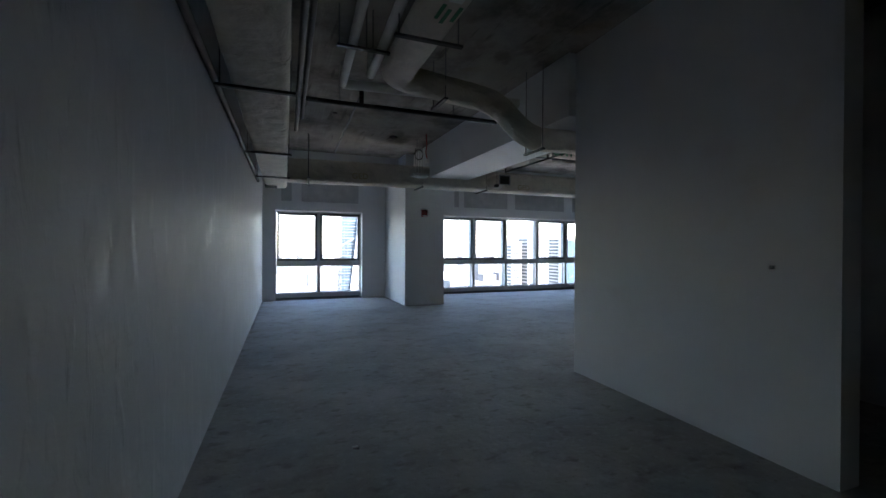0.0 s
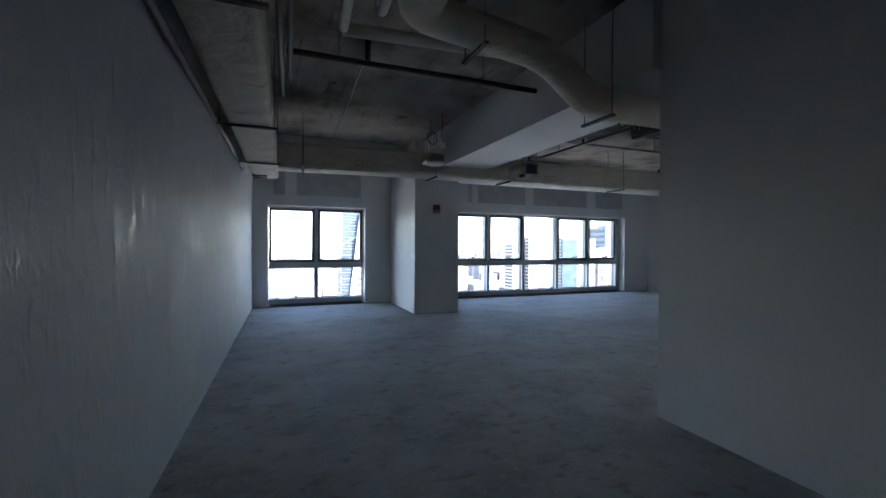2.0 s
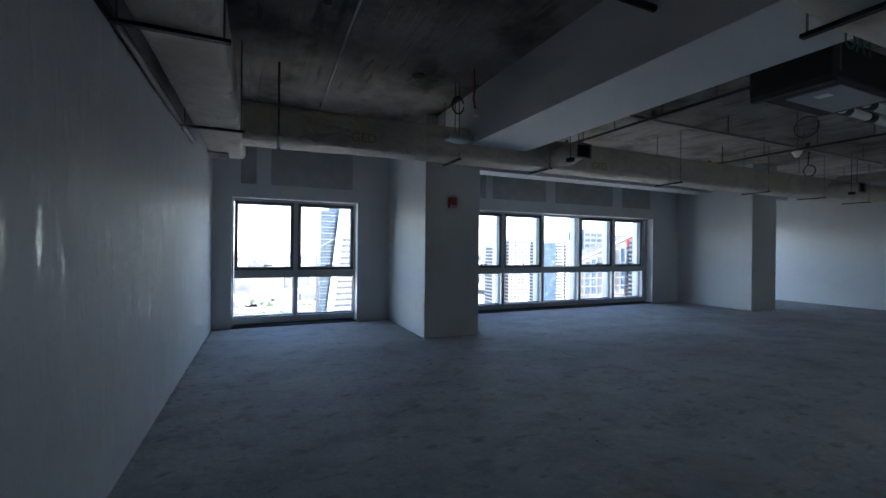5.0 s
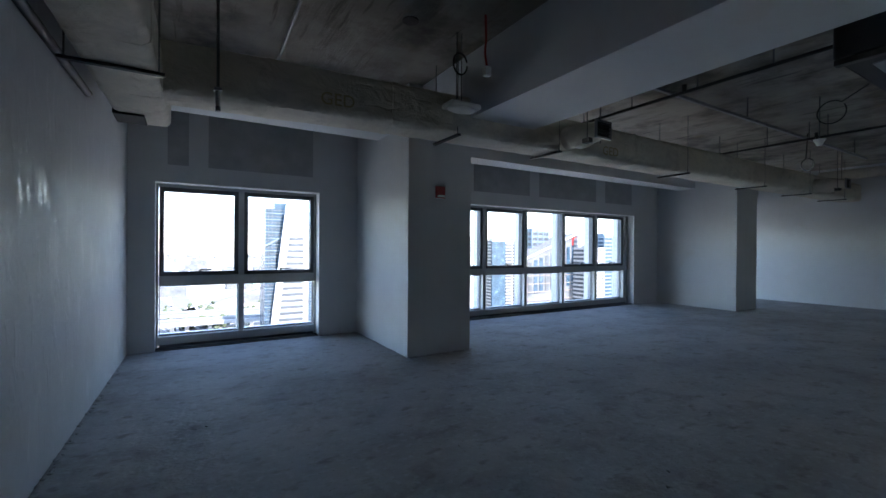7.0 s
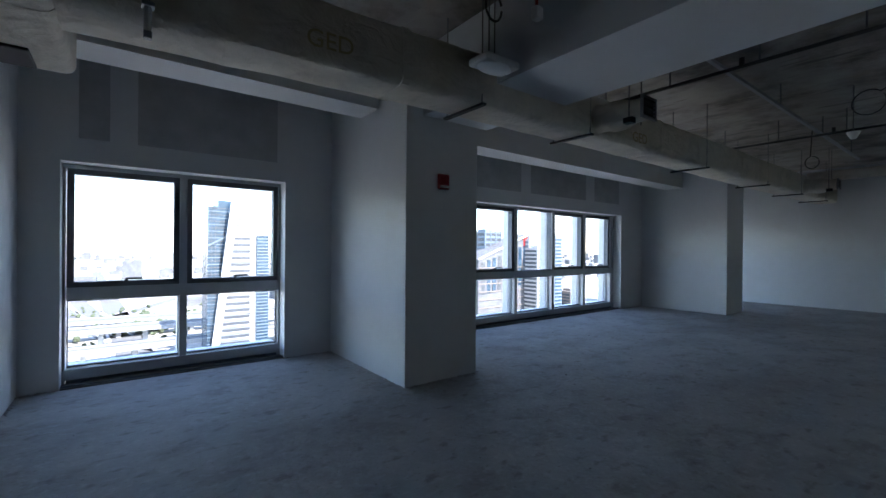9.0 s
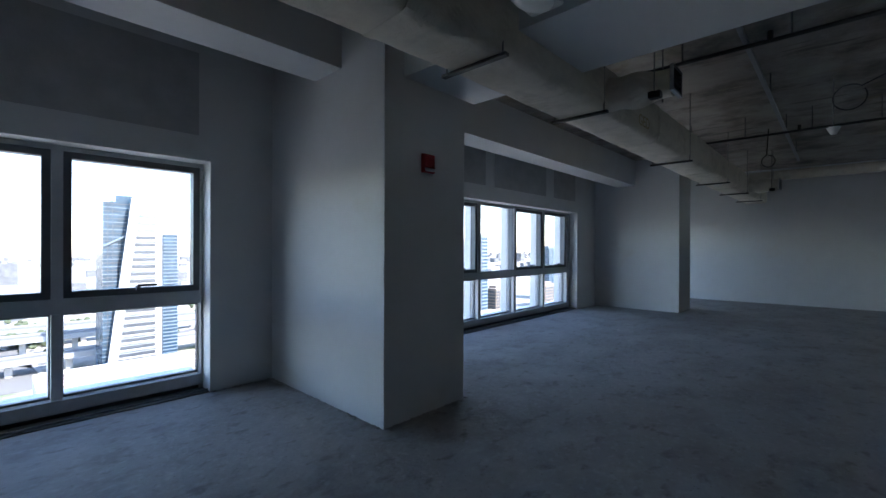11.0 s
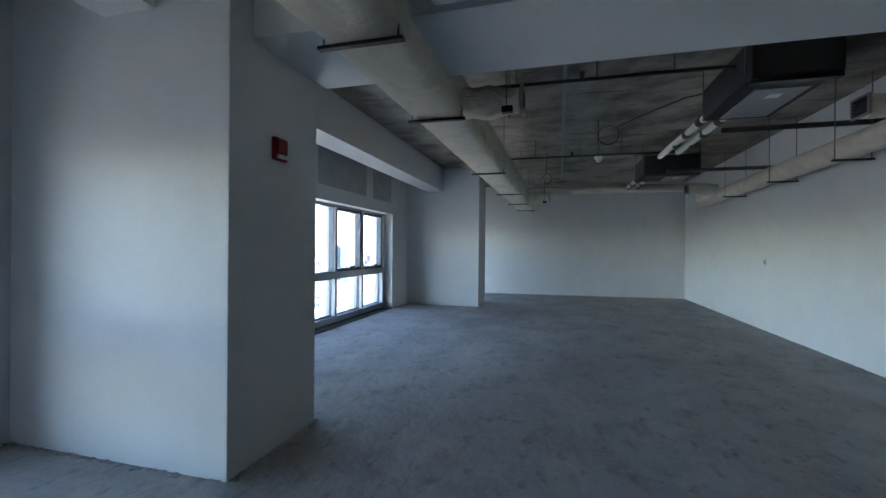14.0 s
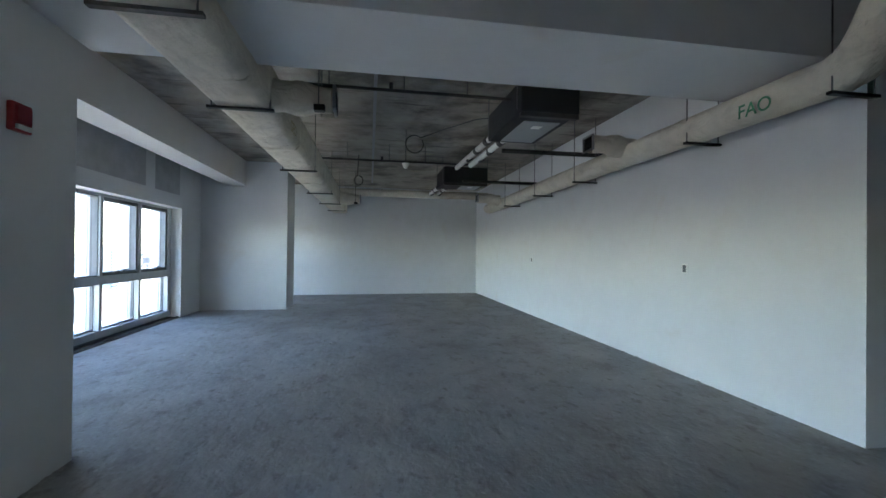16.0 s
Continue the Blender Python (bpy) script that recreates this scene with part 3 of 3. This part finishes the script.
part("cable", rod_mesh(loop + [(7.9, 6.6, 3.66), (7.0, 6.2, 3.6), (6.4, 6.1, 3.45)], 0.009, 6), BLACK, coil)


def strobe(x, y, z):
    s = thing("fire_alarm_strobe", "red wall-mounted fire alarm sounder on the white column", "fire alarm")
    part("back_box", boxes((x - 0.075, x + 0.075, y - 0.035, y, z - 0.085, z + 0.085), bevel=0.008), RED, s)
    part("lens", boxes((x - 0.055, x + 0.055, y - 0.055, y - 0.034, z - 0.072, z - 0.045), bevel=0.004), WHITE, s, "pale lens strip")
    part("horn_cover", boxes((x - 0.06, x + 0.06, y - 0.048, y - 0.034, z - 0.035, z + 0.07), bevel=0.008), RED, s, "dark red sounder cover")


strobe(3.41, 9.898, 2.28)
for x in (5.2, 10.27):
    s = thing("thermostat_box", "small grey wall box on the white partition", "switch", "wall boxes")
    wy = np.interp(x, (3.235, 4.6, 15.79), (3.965, 3.95, 3.94))
    part("plate", boxes((x - 0.04, x + 0.04, wy - 0.003, wy + 0.015, 1.275, 1.395), bevel=0.003), WHITE, s)
    part("insert", boxes((x - 0.025, x + 0.025, wy + 0.014, wy + 0.02, 1.29, 1.378), bevel=0.001), DARK_ALU, s, "dark recessed insert")

for k, (dx, dy) in enumerate(((-0.06, 0.0), (0.0, 0.05), (0.07, 0.0))):
    part("stencil_mark", boxes((1.15 + dx - 0.015, 1.15 + dx + 0.015, 2.75 + dy, 2.95 + dy, 3.206, 3.212)), GREEN, duct_r, "green stencil bar")
part("torn_wrap", boxes((1.1, 1.2, 2.62, 2.7, 3.204, 3.212), bevel=0.002), WHITE, duct_r, "torn white patch of wrapping")
for x, y, r in ((2.23, 8.48, 0.08), (0.9, 7.3, 0.04)):
    cap = rod_mesh([(x, y, SLAB_Z - 0.012), (x, y, SLAB_Z + 0.01)], r, 20)
    part("sleeve_cap", cap, SLAB_CAP, ceiling, "dark round capped sleeve in the slab")
plug = thing("wall_plug", "small dark cable outlet in the white partition", "outlet")
part("plug_body", boxes((3.1, 3.125, 1.75, 1.775, 1.32, 1.343), bevel=0.004), PANEL, plug)
coil_far = thing("cable_coil", "small loop of dark cable hanging from the slab", "cable")
part("cable", rod_mesh([(10.5, 8.1 + 0.1 * math.cos(a), 3.14 + 0.11 * math.sin(a)) for a in np.linspace(1.6, 7.6, 20)] + [(10.5, 8.1, SLAB_Z)], 0.01, 6), BLACK, coil_far)

rng = random.Random(11)
cm = bmesh.new()


def crumb(x, y, r):
    bmesh.ops.create_icosphere(cm, subdivisions=1, radius=r, matrix=Matrix.Translation((x, y, r * 0.25)) @ Matrix.Rotation(rng.uniform(0, 6), 4, "Z") @ Matrix.Diagonal((rng.uniform(0.8, 2.2), 1, 0.5, 1)))


for x0, y0, x1, y1, k in ((2.9, 9.9, 2.9, 11.9, 90), (2.95, 9.88, 3.93, 9.88, 50), (2.3, 11.92, 2.9, 11.92, 35), (-0.33, 11.92, -0.05, 11.92, 20), (4.6, 3.97, 9, 3.965, 60), (-0.42, 8, -0.33, 11.9, 60), (11.79, 9.9, 11.79, 11.9, 30), (3.96, 9.9, 3.96, 11.9, 30)):
    for i in range(k):
        t = rng.random()
        crumb(x0 + (x1 - x0) * t + rng.gauss(0, 0.012), y0 + (y1 - y0) * t + rng.gauss(0, 0.012), rng.uniform(0.006, 0.02))
for i in range(120):
    crumb(rng.uniform(-0.1, 10), rng.uniform(4.5, 11.8), rng.uniform(0.003, 0.011))
for v in cm.verts:
    v.co += Vector((rng.uniform(-0.003, 0.003), rng.uniform(-0.003, 0.003), rng.uniform(-0.002, 0.002)))
tagged(link("mortar_crumbs", cm, SCREED), "loose grey mortar crumbs along the wall feet", "rubble", kind="stuff")
scrap = thing("paper_scrap", "small crumpled white paper scrap on the floor", "litter")
sm = boxes((0.475, 0.52, 2.95, 2.985, 0.001, 0.012), bevel=0.004)
part("scrap_body", sm, WHITE, scrap)

# ---- outside ----
GZ = -70.0
gm = bmesh.new()
block(gm, -4500, 4500, -300, 4800, GZ - 1, GZ)
tagged(link("ground", gm, GROUND), "pale hazy city ground far below", "ground", kind="structure")
for i, (y, w, h, tilt) in enumerate(((330, 14, 9, 0.05), (372, 18, 14, -0.04), (415, 12, 8, 0.06), (470, 24, 6, -0.1))):
    r = setting("road_%d" % (i + 1), boxes((-500, 500, y, y + w, GZ + h - 2, GZ + h)), ASPHALT, "elevated pale concrete highway deck", "road")
    part("parapet", boxes((-500, 500, y - 0.4, y, GZ + h - 2, GZ + h + 1.2), (-500, 500, y + w, y + w + 0.4, GZ + h - 2, GZ + h + 1.2)), PANEL, r)
    for x in range(-200, 201, 25):
        part("pier", boxes((x - 1.5, x + 1.5, y + w / 2 - 2, y + w / 2 + 2, GZ, GZ + h - 2)), FACADE, r)
    r.rotation_euler = (0, 0, tilt)


for i, (x, y, w, n, turn) in enumerate(((-40, 700, 16, 560, 8), (-62, 700, 10, 560, 11), (40, 640, 14, 420, -24), (130, 420, 12, 260, -62), (-20, 900, 20, 1200, 3))):
    r = setting("road_%d" % (i + 5), boxes((-w / 2, w / 2, -n / 2, n / 2, 0, 0.3)), ASPHALT, "pale asphalt road far below on the city ground", "road")
    r.location, r.rotation_euler = (x, y, GZ), (0, 0, radians(turn))
    for e in (-1, 1):
        part("verge", boxes((e * (w / 2 + 1.6) - 1, e * (w / 2 + 1.6) + 1, -n / 2, n / 2, 0, 0.5)), FACADE, r)


def podium(x0, x1, y0, y1, h):
    """A low building with parapets and roof plant."""
    b = thing("podium_building", "low pale building with a flat white roof", "building")
    part("wall", boxes((x0, x1, y0, y1, GZ, GZ + h)), FACADE, b)
    part("parapet", boxes((x0, x1, y0 - 0.5, y0, GZ + h - 2, GZ + h + 1.5), (x0, x1, y1, y1 + 0.5, GZ + h - 2, GZ + h + 1.5)), FACADE, b)
    for k in range(9):
        y = y0 + (k + 0.6) * (y1 - y0) / 9.5
        part("roof_rib", boxes((x0 + 4, x1 - 4, y, y + 1.2, GZ + h, GZ + h + 1.0)), TAN, b)
    part("roof_plant", boxes((x0 + 10, x0 + 17, y0 + 8, y0 + 13, GZ + h, GZ + h + 3)), PANEL, b)


podium(14, 150, 205, 268, 13)


def tower(x0, x1, y, d, top, skin, pane, core=0.0, storey=3.6):
    """A block with a recessed window band and a slab edge on every storey; core: the share of the front that is glass from top to foot."""
    t = thing("office_tower", "tall pale tower block with horizontal window bands", "building", "far towers")
    part("wall", boxes((x0, x1, y, y + d, GZ, top)), skin, t)
    xc = x0 + (x1 - x0) * core
    if core:
        part("glass_bay", boxes((x0 - 0.4, xc, y - 0.6, y + 1, GZ, top - 1)), BLUE_GLASS, t)
    z = GZ
    while z < top - storey:
        part("window", boxes((xc + 0.8, x1 - 0.8, y - 0.3, y + 0.4, z + storey * 0.3, z + storey * 0.85), (x0 - 0.3, x0 + 0.4, y + 1.5, y + d - 1, z + storey * 0.3, z + storey * 0.85)), pane, t)
        if core:
            part("balcony", boxes((xc + 0.3, x1 - 0.2, y - 1.6, y - 0.31, z, z + storey * 0.3)), skin, t)
        z += storey
    part("roof", boxes((x0 * 0.75 + x1 * 0.25, x0 * 0.25 + x1 * 0.75, y + d / 4, y + d * 0.75, top, top + 2.5)), skin, t)


def piers(x0, x1, y, top, n, skin):
    """Upright strips that part the window bands of a tower into single windows."""
    t = thing("tower_facade", "row of pale upright piers on a tower front", "facade", "far towers")
    for k in range(n + 1):
        x = x0 + (x1 - x0) * k / n
        part("pier", boxes((x - 0.55, x + 0.55, y - 0.7, y - 0.31, GZ, top)), skin, t)


tower(182, 191, 304, 14, 5, FACADE, DARK_GLASS, 0.0, 2.8)
tower(195, 213, 300, 16, 9.6, FACADE, DARK_GLASS, 0.0, 2.8)
piers(195, 213, 300, 9.6, 5, FACADE)
tower(228, 251, 300, 18, 8.6, FACADE, DARK_GLASS, 0.62, 2.8)
tower(256, 264.5, 302, 16, 8.2, FACADE, DARK_GLASS, 0.0, 2.8)
tower(312, 336, 341, 24, 21, PALE_BLUE, DARK_GLASS, 0.0, 5.6)
piers(312, 336, 341, 21, 3, PALE_BLUE)
tower(349, 375, 300, 20, 3, FACADE, DARK_GLASS, 0.0, 4.2)
piers(349, 375, 300, 3, 6, FACADE)
tower(349.5, 366, 312, 10, 13, FACADE, PALE_BLUE, 0.0, 4.5)
tower(384, 398, 306, 16, 16, PALE_BLUE, BLUE_GLASS, 0.0, 4.0)
tower(406, 432, 300, 20, -46, TAN, DARK_GLASS)
tower(529, 566, 300, 24, 2.8, PALE_BLUE, BLUE_GLASS, 0.4)
tower(455, 490, 265, 20, -42, TAN, DARK_GLASS)
tower(500, 524, 270, 24, -50, FACADE, DARK_GLASS)


def sloped_hall():
    """A broad grey building whose roof climbs to one end."""
    t = thing("sloped_building", "broad grey building with a climbing roofline and red sign", "building")
    y = 318.0
    bm = bmesh.new()
    pr = [(282, GZ), (356, GZ), (356, 18.0), (282, -9.0)]
    front, back = [bm.verts.new((a, y, b)) for a, b in pr], [bm.verts.new((a, y + 30, b)) for a, b in pr]
    bm.faces.new(front), bm.faces.new(back)
    for i in range(4):
        bm.faces.new((front[i], front[(i + 1) % 4], back[(i + 1) % 4], back[i]))
    bmesh.ops.recalc_face_normals(bm, faces=bm.faces)
    part("wall", bm, CONCRETE_GREY, t)
    part("roof_edge", sweep(bmesh.new(), [(281, y - 1, -9.0), (357, y - 1, 18.6)], [(-1, -0.7), (1, -0.7), (1, 0.7), (-1, 0.7)]), FACADE, t)
    part("sign_panel", boxes((347, 355, y - 0.5, y, 5, 14)), RED, t, "plain red sign panel")
    for k in range(9):
        x = 286 + k * 7.6
        part("window", boxes((x, x + 4.6, y - 0.4, y + 0.2, -44 + k, -12 + k * 2.2)), BLUE_GLASS if k % 3 else DARK_GLASS, t)
    for k in range(7):
        part("ledge", boxes((283, 355, y - 0.8, y - 0.41, -66 + k * 8, -65 + k * 8)), TAN, t)


sloped_hall()


def leaning_tower():
    """The near tower: a blue glass wing beside a banded white wing with a slanting edge."""
    t = thing("office_tower", "tower with blue glass wing and slanted white banded wing", "building", "far towers")
    y, z0 = 300.0, GZ
    part("glass_wing", boxes((43.2, 49.5, y, y + 22, z0, 26.5)), BLUE_GLASS, t, "blue glass curtain wall wing")
    part("glass_wing", boxes((49.0, 57.5, y + 2, y + 20, z0, 30.5)), BLUE_GLASS, t, "taller blue glass wing")
    for k in range(46):
        z = z0 + 3 + k * 2.05
        part("floor_line", boxes((43.0, 49.7, y - 0.25, y + 0.5, z, z + 0.5)), DARK_GLASS if k % 2 else PALE_BLUE, t)
        part("floor_line", boxes((49.6, 57.6, y + 1.75, y + 2.5, z, z + 0.5)), DARK_GLASS if k % 2 else PALE_BLUE, t)
    for x in (45.2, 47.4):
        part("mullion", boxes((x - 0.15, x + 0.15, y - 0.4, y - 0.26, z0, 26.4)), DARK_GLASS, t)
    bm = bmesh.new()
    pr = [(46.0, z0), (77.6, z0), (77.6, 24.5), (56.4, 27.0)]
    front, back = [bm.verts.new((a, y - 3, b)) for a, b in pr], [bm.verts.new((a, y + 24, b)) for a, b in pr]
    bm.faces.new(front), bm.faces.new(back)
    for i in range(4):
        bm.faces.new((front[i], front[(i + 1) % 4], back[(i + 1) % 4], back[i]))
    bmesh.ops.recalc_face_normals(bm, faces=bm.faces)
    part("wall", bm, FACADE, t)
    part("slant_fin", sweep(bmesh.new(), [(44.9, y - 4, z0), (56.3, y - 4, 29.0)], [(-1.1, -1), (1.1, -1), (1.1, 1), (-1.1, 1)]), FACADE, t)
    part("brace", sweep(bmesh.new(), [(43.2, y - 0.8, 2.0), (54.2, y - 1.0, 8.5)], [(-0.4, -0.4), (0.4, -0.4), (0.4, 0.4), (-0.4, 0.4)]), PALE_BLUE, t)
    for k in range(10):
        part("crown_fin", boxes((58 + k * 2, 58.7 + k * 2, y - 3.4, y - 2.5, 21.5, 23.8)), PALE_BLUE, t)
    for k in range(22):
        z = z0 + 2 + k * 4.1
        lean = 11.4 * (z - z0) / 99
        part("window", boxes((48.6 + lean, 66.8, y - 3.3, y - 2.5, z, z + 1.9)), PALE_BLUE if k > 18 else DARK_GLASS, t)
        if k < 19:
            part("balcony", boxes((48.4 + lean, 68.0, y - 4.2, y - 3.31, z - 0.7, z - 0.1)), FACADE, t)
            for q in (0.0, 2.05):
                part("bay_window", boxes((70.4, 77.8, y - 4.2, y - 2.5, z - 0.6 + q, z + 0.7 + q)), BLUE_GLASS, t)
                part("bay_slab", boxes((70.2, 78.0, y - 4.6, y - 2.5, z + 0.75 + q, z + 1.3 + q)), PALE_BLUE, t)


leaning_tower()
rng = random.Random(4)
hm = bmesh.new()
for k in range(420):
    y = rng.uniform(560, 3000)
    x = rng.uniform(-0.5, 2.2) * y
    w, h = rng.uniform(12, 45), rng.uniform(4, 22) + (25 if rng.random() < 0.08 else 0)
    block(hm, x, x + w, y, y + w * 0.7, GZ, GZ + h)
tagged(link("far_city", hm, CONCRETE_GREY), "far low pale buildings fading toward the horizon", "buildings", kind="stuff")
tm = bmesh.new()
for k in range(300):
    x, y = (rng.gauss(18, 14), rng.gauss(470, 30)) if k % 2 else (rng.uniform(-80, 260), rng.uniform(385, 620))
    bmesh.ops.create_icosphere(tm, subdivisions=1, radius=rng.uniform(1.2, 2.8), matrix=Matrix.Translation((x, y, GZ + 3)) @ Matrix.Diagonal((1, 1, rng.uniform(0.7, 1.2), 1)))
for v in tm.verts:
    v.co += Vector((rng.uniform(-0.8, 0.8), rng.uniform(-0.8, 0.8), rng.uniform(-0.8, 0.8)))
tagged(link("far_trees", tm, TREE), "clumps of green trees beside the highway", "trees", kind="stuff")
